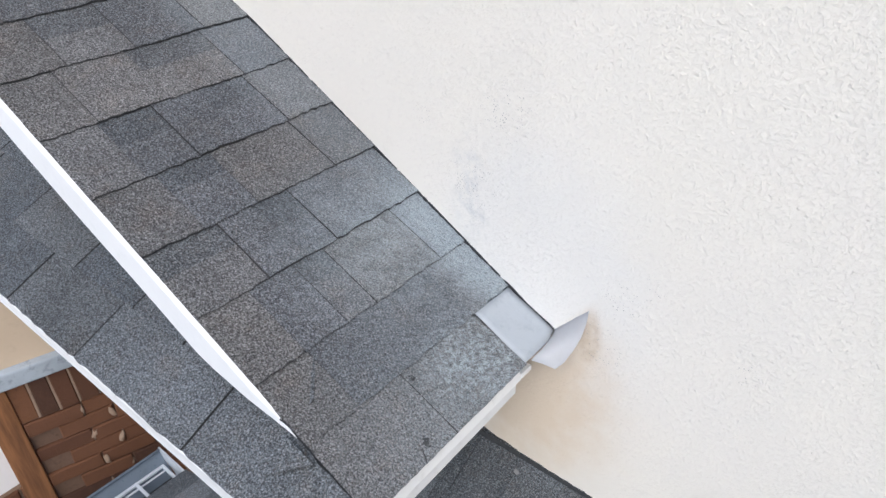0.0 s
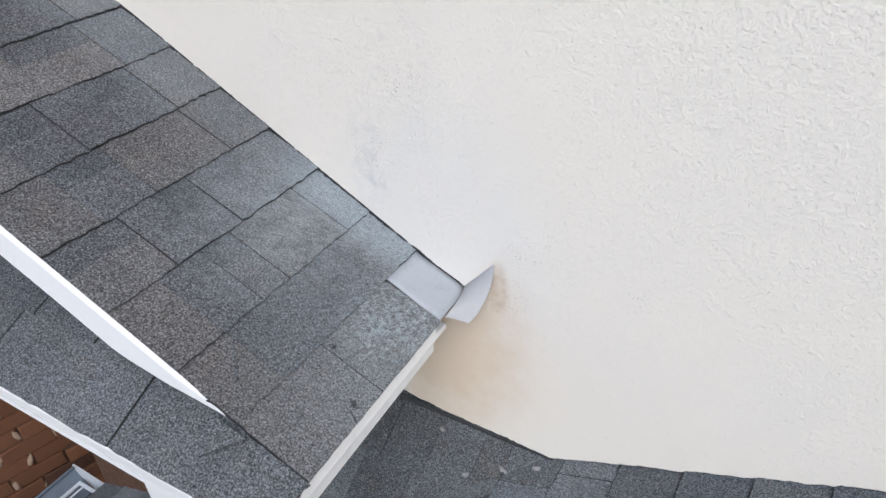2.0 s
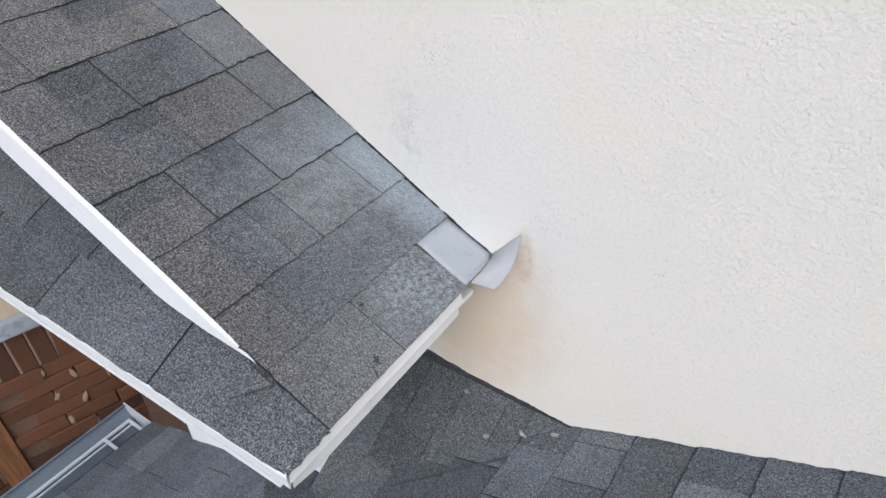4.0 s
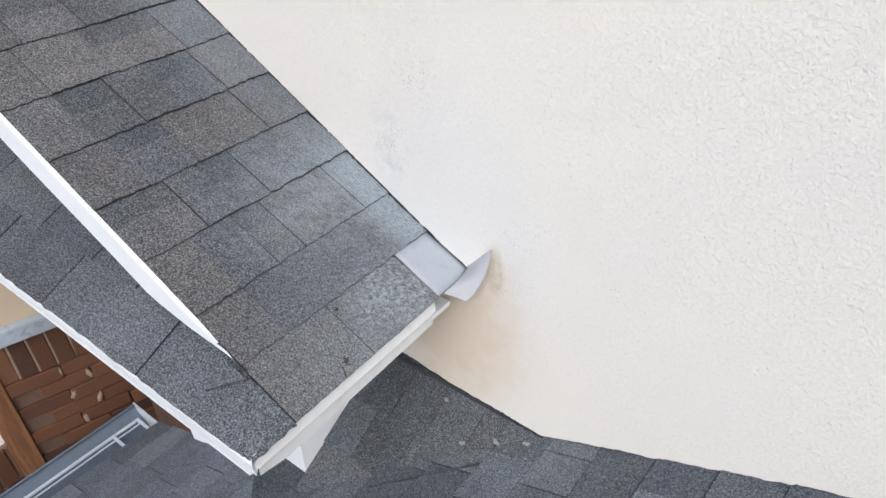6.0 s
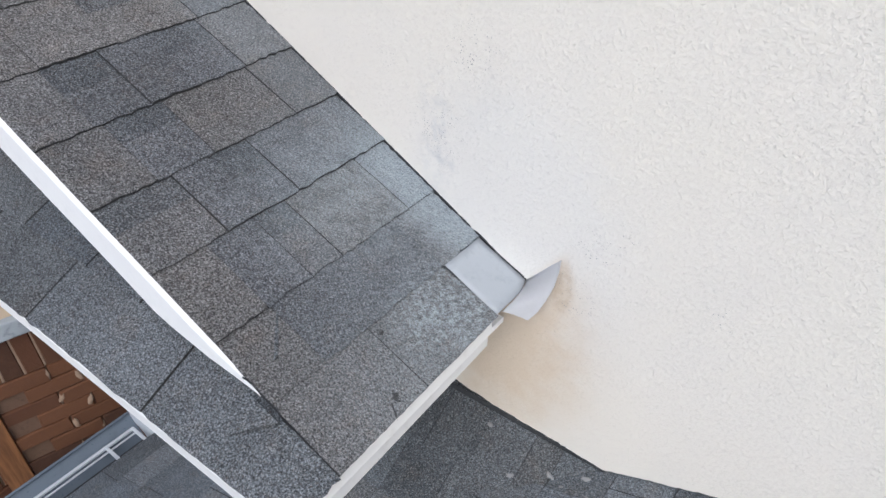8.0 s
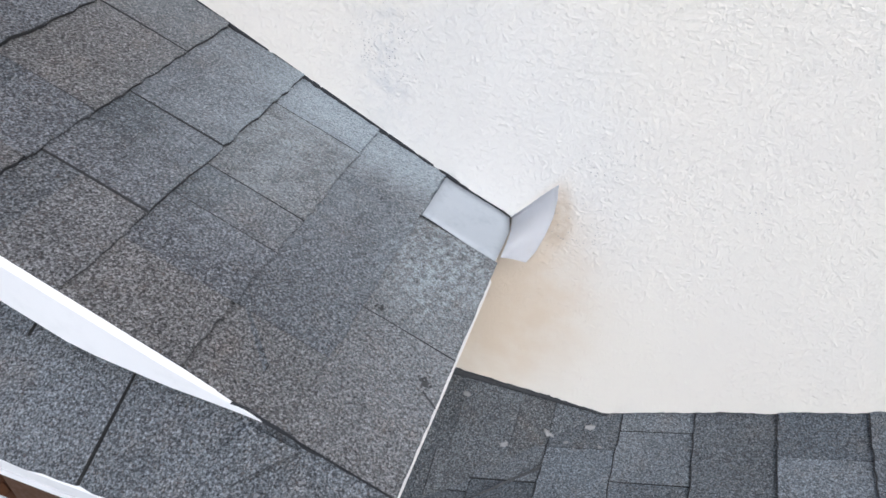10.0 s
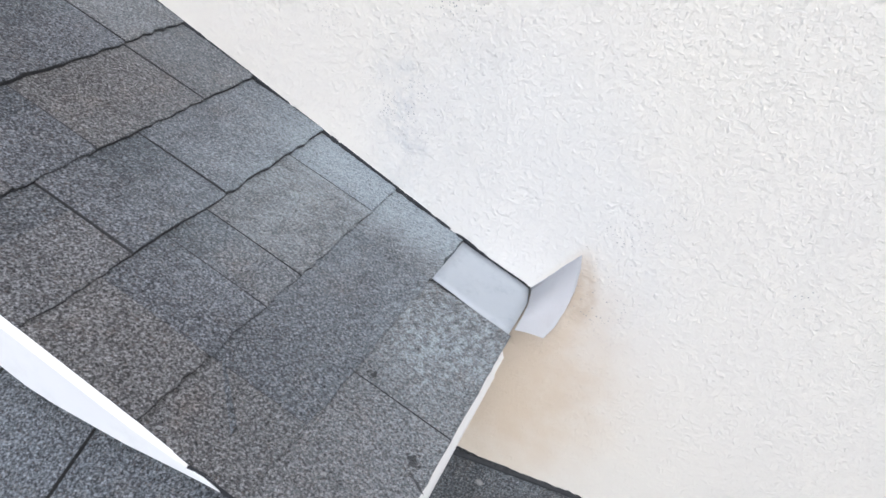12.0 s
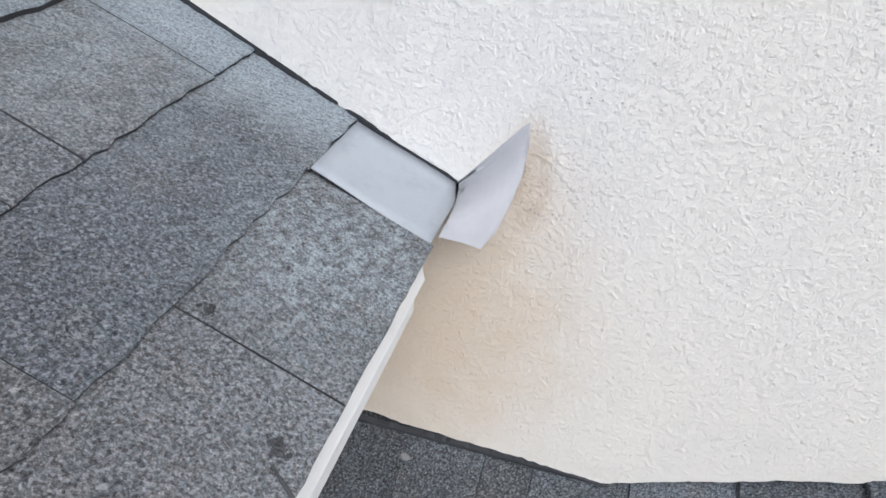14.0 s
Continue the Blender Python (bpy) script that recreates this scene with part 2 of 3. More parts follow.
def shingle(name, frame_m, u0, length, v0, v1, lift, material, parent, cut=None, rough=0.0015, gap=0.0011, skew=0.0, band=None, thick=0.0062, rim=0.0016):
    """One shingle: a thin slab with a worn dark butt edge, lying on the course below it.
    cut: planes (point, normal) that trim it; skew: how much the butt runs out of square; band: material of its darker printed upper part."""
    bm = bmesh.new()
    steps = max(4, min(16, int((v1 - v0) / 0.014)))
    rows = []
    gap_a, gap_b = gap * rng.uniform(0.2, 1.1), gap * rng.uniform(0.2, 1.1)
    split = rng.uniform(0.46, 0.56)
    for i in range(steps + 1):
        v = v0 + gap_a + (v1 - v0 - gap_a - gap_b) * i / steps
        wob = rng.uniform(-rough, rough) + min(rough, 0.0022) * noise.noise((v * 11, u0 * 7, frame_m.translation.x)) - skew * v
        lip = thick + lift + rng.uniform(-0.0009, 0.0009)
        rows.append((
            bm.verts.new((u0 + wob + 0.001, v, -0.002)),
            bm.verts.new((u0 + wob - 0.0004, v, lip - 0.0016)),
            bm.verts.new((u0 + wob + rim, v, lip)),
            bm.verts.new((u0 + length * split, v, lip * 0.55 + lift * 0.45)),
            bm.verts.new((u0 + length, v, lift * 0.9)),
        ))
    for a, b in zip(rows, rows[1:]):
        for k in range(4):
            face = bm.faces.new((a[k], a[k + 1], b[k + 1], b[k]))
            face.material_index = 1 if k == 0 or (k == 1 and rim > 0.002) else 2 if k == 3 and band else 0
    for r, flip in ((rows[0], 1), (rows[-1], -1)):
        bot = bm.verts.new((u0 + length, r[0].co.y, -0.003))
        bm.faces.new((*r, bot)[::flip]).material_index = 1
    bmesh.ops.recalc_face_normals(bm, faces=bm.faces)
    bm.transform(frame_m)
    for point, normal in cut or ():
        bmesh.ops.bisect_plane(bm, geom=bm.verts[:] + bm.edges[:] + bm.faces[:], plane_co=point, plane_no=normal, clear_inner=True)
    if not bm.faces:
        bm.free()
        return None
    ob = part(name, bm, material, parent)
    ob.data.materials.append(ASPHALT)
    if band:
        ob.data.materials.append(band)
    return ob


def joints(lo, hi, known=(), mean=0.21):
    """Side joints of a course from lo to hi: the known ones, then uneven widths."""
    out = [lo]
    for k in sorted(known):
        if lo < k < hi:
            out.append(k)
    x = out[-1]
    while hi - x > mean * 1.35:
        x += rng.uniform(0.6, 1.4) * mean
        out.append(x)
    out.append(hi)
    return out


C, S = math.cos(radians(26)), math.sin(radians(26))
T = S / C
LOW = 0.44  # rise of the lower roof
CL = 1 / math.hypot(1, LOW)
SL = LOW * CL
FALL = 0.60  # rise of the valley side towards the wall
CV = 1 / math.hypot(1, FALL)
SV = FALL * CV
KINK = Vector((0.215, 0.0, -0.440))


def z_right(x):
    return KINK.z - 0.012 + LOW * (x - KINK.x)


def z_left(y):
    return KINK.z - 0.006 + FALL * y


RIGHT = plane_frame((0, 0, 0), (-C, 0, S), (0, -1, 0))


# ---- the stucco wall ----
def wall_sheet(bm, xs, low, high, front=0.0, back=0.095):
    """A coat of stucco over xs with uneven lower edge low(x) and upper edge high(x)."""
    cols = []
    for x in xs:
        a, b = low(x), high(x)
        r = 0.0040 * noise.noise((x * 38, 0.3, 7)) + 0.0028 * noise.noise((x * 120, 2.0, 1))
        a += r
        f = front + min(0.066, 0.072 * max(0.0, -x - 0.06))
        cols.append([bm.verts.new((x, y, z)) for y, z in ((back, a + 0.004), (f + 0.004, a), (f, a + 0.004), (f, min(b, a + 0.06)), (f, b), (back, b))])
    for p, q in zip(cols, cols[1:]):
        for k in range(5):
            bm.faces.new((p[k], p[k + 1], q[k + 1], q[k]))
    bmesh.ops.recalc_face_normals(bm, faces=bm.faces)


def steps(a, b, d):
    n = max(1, round((b - a) / d))
    return [a + (b - a) * i / n for i in range(n + 1)]


def low_edge(x):
    if x < KINK.x:
        return z_left(0) + 0.014 + 0.03 * max(0.0, min(0.3, 0.1 - x)) - 0.010 * max(0, min(1, (x - 0.12) / 0.09))
    k = (x - 0.267) / 0.1325
    return z_right(x) + 0.005 + 0.004 * (1 - (k % 1.0))


bm = bmesh.new()
wall_sheet(bm, steps(-5.0, -2.0, 0.5)[:-1] + steps(-2.0, 0.004, 0.009), lambda x: -x * T + (0.0087 if x > -0.135 else 0.0066), lambda x: 5.0)
wall_sheet(bm, steps(0.004, 1.3, 0.009) + steps(1.3, 6.0, 0.4)[1:], low_edge, lambda x: 5.0)
wall_sheet(bm, steps(-0.85, 0.004, 0.009), low_edge, lambda x: -x * T - 0.022)
wall = empty("wall_north", "cream painted rough stucco wall with overspray and tan patches", "wall", "structure")
part("stucco_coat", bm, STUCCO, wall)
bm = bmesh.new()
cols = []
for x in steps(-0.55, 0.235, 0.006):
    h = 0.0036 + 0.0030 * noise.noise((x * 30, 5.0, 0)) + 0.0025 * noise.noise((x * 110, 1.0, 3))
    if x > 0.19:
        h *= max(0.1, (0.235 - x) / 0.045)
    z = z_left(0) + 0.0075
    cols.append([bm.verts.new(p) for p in ((x, 0.004, z + h + 0.004), (x, -0.0025, z + h), (x, -0.0035, z - 0.001))])
for p, q in zip(cols, cols[1:]):
    for k in range(2):
        bm.faces.new((p[k], p[k + 1], q[k + 1], q[k]))
bmesh.ops.recalc_face_normals(bm, faces=bm.faces)
part("sealant_bead", bm, SEAL_SHADE, wall, "dark bead along the foot of the wall")
# dark strip along the junction, colouring in the gap's shade and dirt
bm = bmesh.new()
cols = []
for u in steps(0.006, 2.6, 0.009):
    x = -u * C
    y = min(0.066, 0.072 * max(0.0, -x - 0.06))
    w = 0.0016 + 0.0034 * noise.noise((u * 40, 3.0, 2)) + 0.0030 * noise.noise((u * 130, 6.0, 1))
    w *= 0.5 + 0.5 * min(1.0, u / 0.14)
    cols.append([bm.verts.new(RIGHT @ Vector((u, -yy, n))) for yy, n in ((y + 0.012, 0.0135), (y - w * 0.6, 0.0105), (y - w, 0.0020))])
for p, q in zip(cols, cols[1:]):
    for k in range(2):
        bm.faces.new((p[k], p[k + 1], q[k + 1], q[k]))
bmesh.ops.recalc_face_normals(bm, faces=bm.faces)
part("sealant_bead", bm, SEAL_SHADE, wall, "dark ragged strip for shade and dirt where the small roof meets the stucco")
# backing coloured dark to deepen the shade in the gap under the stucco
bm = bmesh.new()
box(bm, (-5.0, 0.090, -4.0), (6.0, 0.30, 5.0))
part("wall_backing", bm, SHADOWED, wall, "backing coloured dark as shade in the gap under the stucco")


# ---- the small upper roof ----
upper = empty("upper_roof", "small brown-grey shingled roof against the stucco wall", "roof", "structure")
RAKE = 0.570
COURSES = [0.0, 0.140, 0.281, 0.444, 0.606, 0.770, 0.944, 1.121, 1.298]
while len(COURSES) < 19:
    COURSES.append(COURSES[-1] + 0.175)
KNOWN = {0: (0.118, 0.343), 1: (0.121, 0.450), 2: (0.072, 0.270, 0.348, 0.456), 3: (0.230, 0.322, 0.407), 4: (0.092, 0.305, 0.435), 5: (0.090, 0.215, 0.328, 0.452), 6: (0.082, 0.280, 0.447), 7: (0.065, 0.250, 0.41)}
DARK = {2: (0.270,), 3: (0.230, 0.407), 4: (0.305,), 5: (0.090, 0.328), 6: (0.082,), 7: (0.250,)}  # tabs with a darker upper band
bm = bmesh.new()
deck = [(0.012, 0.0), (2.95, -0.085), (2.95, RAKE - 0.004), (0.15, RAKE - 0.004), (0.014, 0.672)]
top = [bm.verts.new((u, v, -0.0035)) for u, v in deck]
bot = [bm.verts.new((u, v, -0.018)) for u, v in deck]
bm.faces.new(top)
bm.faces.new(bot[::-1])
for i in range(len(deck)):
    j = (i + 1) % len(deck)
    bm.faces.new((top[i], bot[i], bot[j], top[j]))
bmesh.ops.recalc_face_normals(bm, faces=bm.faces)
bm.transform(RIGHT)
part("roof_deck", bm, SHINGLE, upper)

# ---- the pent roof in front, round the hip ----
pent = empty("pent_roof", "grey shingled pent roof strip below the white rake board", "roof", "structure")
EAVE_Y = -0.680
PENT = plane_frame((0.0, EAVE_Y, 0.0), (0, C, S), (-1, 0, 0))
bm = bmesh.new()
box(bm, (0.0, -0.01, -0.020), (0.62, 3.2, -0.004))
bm.transform(PENT)
cut = bmesh.ops.bisect_plane(bm, geom=bm.verts[:] + bm.edges[:] + bm.faces[:], plane_co=(-0.005, EAVE_Y, 0.0), plane_no=(-1.0, -1.0, 0.0), clear_inner=True)
part("roof_deck", bm, SHINGLE_PENT, pent)

# ---- the lower roof with its valley ----
lower = empty("lower_roof", "blue-grey shingled lower roof with a valley by the wall", "roof", "structure")
EDGE_X = -1.335
LOWER = plane_frame((EDGE_X, 0, z_right(EDGE_X)), (CL, 0, SL), (0, 1, 0))
bm = bmesh.new()
box(bm, (0.0, -4.0, -0.03), ((6.0 - EDGE_X) / CL, 0.03, -0.004))
bm.transform(LOWER)
part("roof_deck", bm, SHINGLE_LOW, lower)
VALLEY = plane_frame((0.0, -0.60, z_left(-0.60)), (0, CV, SV), (-1, 0, 0))
bm = bmesh.new()
vs = [(0.0, 0.345), (0.0, 0.345 + 0.02), (0.60 / CV + 0.02, 0.80), (0.60 / CV + 0.02, -0.26)]
top = [bm.verts.new((u, v, -0.0030)) for u, v in vs]
bm.faces.new(top)
bm.transform(VALLEY)
bmesh.ops.solidify(bm, geom=bm.faces[:], thickness=0.004)
part("valley_deck", bm, SHINGLE_LOW, lower)

# ---- white eave and rake boards ----
trim = empty("eave_trim", "white painted drip edge and fascia along the eaves", "trim", "structure")
PROFILE = [(-0.035, 0.004), (-0.010, -0.002), (-0.006, -0.003), (-0.001, -0.044), (0.000, -0.048), (-0.004, -0.051), (-0.012, -0.053), (-0.013, -0.106), (-0.017, -0.110), (-0.07, -0.106)]
SIDE = [(-0.07, -0.004), (0.003, -0.003), (0.005, -0.006), (0.003, -0.018), (0.000, -0.021), (-0.002, -0.036), (-0.006, -0.040), (-0.08, -0.040)]
bm = bmesh.new()
sweep(bm, PROFILE, [lambda p, q: (p + 0.004, -0.126, q * 0.80 + 0.002), lambda p, q: (p + 0.012, EAVE_Y + 0.09, q * 0.90 + 0.001), lambda p, q: (p + 0.022, EAVE_Y + 0.003 - p, q * 0.66 + 0.001)])
part("fascia", bm, FASCIA, trim, "cream-white drip edge over a fascia board")
bm = bmesh.new()
sweep(bm, SIDE, [lambda p, q: (0.022 + p, EAVE_Y - p, q * 1.35 + 0.002), lambda p, q: (-3.2, EAVE_Y - p, q + 0.002)])
part("fascia", bm, TRIM, trim)

# rake board, which dies into the pent roof
bm = bmesh.new()
prof = []
for i in range(41):
    u = 0.165 + (3.0 - 0.165) * (i / 40) ** 2
    h = 0.068 * min(1.0, max(0.0, (u - 0.165) / 0.24)) ** 1.15 * (1 + 0.03 * math.sin(9 * u))
    prof.append((u, h, min(1.0, (u - 0.165) / 0.12)))
rings = []
for u, h, g in prof:
    rings.append([bm.verts.new(RIGHT @ Vector((u, v, n))) for v, n in ((RAKE - 0.004, -0.006), (RAKE - 0.001, 0.0075 * g), (RAKE + 0.006 * g, 0.0080 * g), (RAKE + 0.008 * g, 0.0055 * g - 0.001), (RAKE + 0.0075 * g, -h - 0.003), (RAKE - 0.015, -h - 0.004))])
for a, b in zip(rings, rings[1:]):
    for k in range(5):
        bm.faces.new((a[k], a[k + 1], b[k + 1], b[k]))
bm.faces.new(rings[0])
bm.faces.new(rings[-1][::-1])
bmesh.ops.recalc_face_normals(bm, faces=bm.faces)
part("rake_board", bm, TRIM, trim, "white painted rake board tapering to a point")
bm = bmesh.new()
sweep(bm, [(-0.45, -0.05), (-2.75, -0.05), (-2.75, 2.75 * T - 0.06), (-0.45, 0.45 * T - 0.06)], [lambda p, q: (p, -0.16, q), lambda p, q: (p, -0.14, q)])
part("gable_panel", bm, TRIM, trim)

# ---- white bay wall under the small roof, standing on the lower roof ----
bm = bmesh.new()
box(bm, (-1.005, -0.350, -2.6), (-0.335, -0.004, -0.099), 0.003)
tagged(part("bay_wall", bm, TRIM, None), "white painted bay wall standing on the lower roof", "wall", kind="structure")
bm = bmesh.new()
box(bm, (-3.2, -0.66, -0.112), (-0.04, -0.02, -0.098))
tagged(part("soffit", bm, TRIM, None), "white painted soffit under the small roof", "soffit", kind="structure")


# ---- kick-out flashing ----
flashing = empty("kickout_flashing", "pale grey painted metal kick-out flashing at the roof edge", "flashing")
bm = bmesh.new()
nu, nv = 8, 8
grid = []
for i in range(nu + 1):
    row = []
    for j in range(nv + 1):
        u, v = -0.004 + 0.143 * i / nu, 0.1165 * j / nv
        lift = 0.0058 + 0.002 * max(0.0, 1 - v / 0.012) ** 2 + 0.0012 * math.sin(u * 40 + v * 25)
        if v < 0.03 and u < 0.02:
            u += (0.02 - u) * 0.45 * (1 - v / 0.03)
        row.append(bm.verts.new((u, v, lift)))
    grid.append(row)
for i in range(nu):
    for j in range(nv):
        bm.faces.new((grid[i][j], grid[i + 1][j], grid[i + 1][j + 1], grid[i][j + 1]))
bm.transform(RIGHT)
bmesh.ops.recalc_face_normals(bm, faces=bm.faces)
bmesh.ops.solidify(bm, geom=bm.faces[:], thickness=0.0015)
part("roof_leg", bm, FLASH, flashing, "blue-grey painted base on the shingles", True)

FOLD = [Vector(p) for p in ((-0.0001, 0.005, 0.0134), (0.0048, -0.014, 0.0099), (0.0093, -0.042, 0.0077), (0.0107, -0.068, 0.0059), (0.0107, -0.088, 0.0059), (0.0111, -0.105, 0.0046))]
RIM = [Vector(p) for p in ((0.0764, -0.003, 0.0996), (0.0793, -0.014, 0.0759), (0.0774, -0.026, 0.0468), (0.07, -0.039, 0.0181), (0.0587, -0.053, -0.0119), (0.0468, -0.067, -0.0273))]
bm = bmesh.new()
grid = []
for i in range(25):
    t = i / 24 * 5
    k = min(4, int(t))
    f = t - k
    a, b = FOLD[k].lerp(FOLD[k + 1], f), RIM[k].lerp(RIM[k + 1], f)
    row = []
    for j in range(9):
        g = j / 8
        p = a.lerp(b, g)
        p += Vector((0.1, 0.6, -0.2)) * 0.005 * math.sin(math.pi * g) * (i / 24)
        p.y = min(p.y, 0.003 if i == 0 else -0.004)
        row.append(bm.verts.new(p))
    grid.append(row)
for i in range(24):
    for j in range(8):
        bm.faces.new((grid[i][j], grid[i][j + 1], grid[i + 1][j + 1], grid[i + 1][j]))
bmesh.ops.solidify(bm, geom=bm.faces[:], thickness=0.0022)
bmesh.ops.recalc_face_normals(bm, faces=bm.faces)
part("kick_plate", bm, KICK, flashing, "white primed deflector bent away from the wall", True)


# ---- gutter on the lower eave ----
gutter = empty("gutter", "blue-grey metal gutter with white hangers on the lower eave", "gutter")
GZ = z_right(EDGE_X) - 0.004
OUTER = [(0.0, 0.0), (0.0, -0.105), (-0.085, -0.105), (-0.100, -0.070), (-0.128, -0.045), (-0.145, -0.012), (-0.145, 0.004), (-0.136, 0.006)]
INNER = [(p + (0.003 if i > 3 else -0.003 if i < 2 else 0.0), q + (0.003 if 0 < i < 4 else 0.002)) for i, (p, q) in enumerate(OUTER)]
PROF = [(p * 1.25, q) for p, q in OUTER + INNER[::-1]]
bm = bmesh.new()
sweep(bm, PROF, [lambda p, q, y=y: (EDGE_X + 0.012 + p, y, GZ + q) for y in (-3.5, -0.335)])
part("trough", bm, GALV, gutter)
# near-black slab on the floor: the trough's shade put into colour
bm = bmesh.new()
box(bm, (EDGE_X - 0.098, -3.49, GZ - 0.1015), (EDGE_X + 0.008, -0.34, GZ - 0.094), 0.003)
part("silt", bm, SEAL_SHADE, gutter, "dark strip put in as shade on the trough floor")
bm = bmesh.new()
sweep(bm, [(0.0, 0.002), (0.0, -0.105), (-0.085, -0.105), (-0.102, -0.070), (-0.152, -0.045), (-0.184, -0.012), (-0.184, 0.008)], [lambda p, q, y=y: (EDGE_X + 0.012 + p, y, GZ + q) for y in (-0.335, -0.329)])
part("end_cap", bm, CLIP, gutter, "white gutter end cap")
bm = bmesh.new()
for y0, y1, x0, x1, z0, z1 in ((-3.4, -0.36, -0.122, -0.110, -0.040, -0.030), (-3.4, -0.36, -0.096, -0.090, -0.040, -0.034),):
    box(bm, (EDGE_X + x0, y0, GZ + z0), (EDGE_X + x1, y1, GZ + z1), 0.002)
part("hanger_rail", bm, CLIP, gutter)
for y in (-0.36, -0.47, -1.1, -1.6, -2.1):
    bm = bmesh.new()
    box(bm, (EDGE_X - 0.120, y - 0.006, GZ - 0.038), (EDGE_X + 0.004, y + 0.006, GZ - 0.028), 0.002)
    box(bm, (EDGE_X - 0.014, y - 0.022, GZ - 0.036), (EDGE_X + 0.006, y + 0.022, GZ - 0.024), 0.002)
    part("hanger", bm, CLIP, gutter)
bm = bmesh.new()
box(bm, (EDGE_X + 0.014, -3.5, GZ - 0.20), (EDGE_X + 0.035, 0.03, GZ - 0.004), 0.002)
tagged(part("eave_board", bm, BROWN, None), "brown stained board behind the gutter", "fascia board", kind="structure")
bm = bmesh.new()
box(bm, (EDGE_X + 0.02, -0.330, -4.0), (-1.007, -0.31, -0.099), 0.0)
tagged(part("wood_wall", bm, BROWN, None), "brown stained wall under the small roof", "wall", kind="structure")


# ---- brick pier beyond the gutter ----
pier = empty("brick_pier", "red-brown brick pier with grey sill and tan stucco above", "pier", "structure")
PM = plane_frame((-1.87, -0.20, 0.0), (0.2756, 0.9613, 0), (0, 0, 1))  # u away from the open end, v up, n outwards
END = 0.455


def pier_box(lo, hi, bevel=0.0):
    bm = bmesh.new()
    box(bm, lo, hi, bevel)
    bm.transform(PM)
    return bm


part("core", pier_box((0.01 - END, -4.0, -0.30), (1.0, -0.86, -0.012)), MORTAR, pier)
part("sill", pier_box((-END - 0.10, -0.882, -0.32), (1.0, -0.805, 0.035), 0.010), STONE, pier, "weathered grey sill")
part("stucco_panel", pier_box((0.02 - END, -0.806, -0.28), (1.0, 3.0, 0.0), 0.004), TAN, pier, "tan stucco panel")
part("jamb", pier_box((-END - 0.085, -4.0, -0.16), (0.012 - END, -0.88, 0.012), 0.005), WOOD, pier, "orange stained wooden jamb")

# ---- small white building beyond and the ground ----
ground = empty("ground", "grey concrete ground far below the eaves", "ground", "structure")
bm = bmesh.new()
box(bm, (-400, -400, -4.2), (400, 400, -4.0))
part("paving", bm, CONCRETE, ground)
porch = empty("porch_wall", "white stucco porch wall above a brick base", "wall", "structure")
bm = bmesh.new()
box(bm, (-7.0, -0.79, -1.46), (-2.12, -0.55, 3.0), 0.004)
part("stucco_panel", bm, TRIM, porch)
bm = bmesh.new()
box(bm, (-7.0, -1.30, -4.0), (-2.12, -0.56, -1.461), 0.0)
part("core", bm, PALE_MORTAR, porch)

# ---- small things on roof and wall ----
def lump(name, material, place, size, label, category, seed, group="", crumbs=1):
    """A small uneven crumb, or a heap of several, lying where it is put."""
    bm = bmesh.new()
    r = random.Random(seed)
    for k in range(crumbs):
        made = bmesh.ops.create_icosphere(bm, subdivisions=3 if crumbs == 1 else 2, radius=1.0)["verts"]
        share = 1.0 if crumbs == 1 else r.uniform(0.22, 0.48)
        at = Vector((0, 0, 0)) if crumbs == 1 else Vector((r.uniform(-1, 1) * size[0], r.uniform(-1, 1) * size[1], 0))
        for v in made:
            w = 1 + 0.75 * noise.noise(v.co * 1.9 + Vector((seed, k, 0))) + 0.4 * noise.noise(v.co * 5 + Vector((k, seed, 0)))
            v.co = at + Vector((v.co.x * size[0], v.co.y * size[1], v.co.z * size[2])) * w * share
    ob = tagged(part(name, bm, material, None, smooth=crumbs == 1), label, category, group)
    ob.matrix_world = place
    return ob


def on_roof(u, v, turn=0.0, n=0.008):
    return RIGHT @ pose(u, v, n, 0, 0, turn)


BLACK = painted("black_crumb", (0.045, 0.047, 0.05), (0.15, 0.155, 0.16), 0.9, 0.5, 200)
CHALK = painted("white_spatter", (0.29, 0.295, 0.30), (0.16, 0.16, 0.165), 0.9, 0.9, 260)
lump("debris", BLACK, on_roof(0.012, 0.402, 15), (0.008, 0.006, 0.006), "small dark clump of debris on the shingles", "debris", 3, "", 12)
lump("twig", BLACK, on_roof(-0.004, 0.425, 62), (0.0012, 0.014, 0.0014), "thin dark twig at the shingle edge", "twig", 5)
lump("debris", BLACK, on_roof(0.118, 0.335, 40), (0.006, 0.005, 0.005), "tiny dark crumbs by a shingle joint", "debris", 8, "", 6)
for u, v, a, b, turn in ((0.184, 0.432, 0.007, 0.005, 20), (0.170, 0.438, 0.016, 0.004, 12), (0.172, 0.462, 0.006, 0.005, 70), (0.300, 0.329, 0.007, 0.004, 30), (0.695, 0.012, 0.007, 0.006, 0), (0.010, 0.462, 0.006, 0.005, 10), (0.038, 0.47, 0.005, 0.004, 50), (0.09, 0.485, 0.006, 0.004, 50)):
    lump("paint_spatter", CHALK, on_roof(u, v, turn, 0.0050), (a * 0.6, b * 0.5, 0.0009), "dried whitish paint spatter on a shingle", "paint spatter", u * 40 + v, "paint spatters")
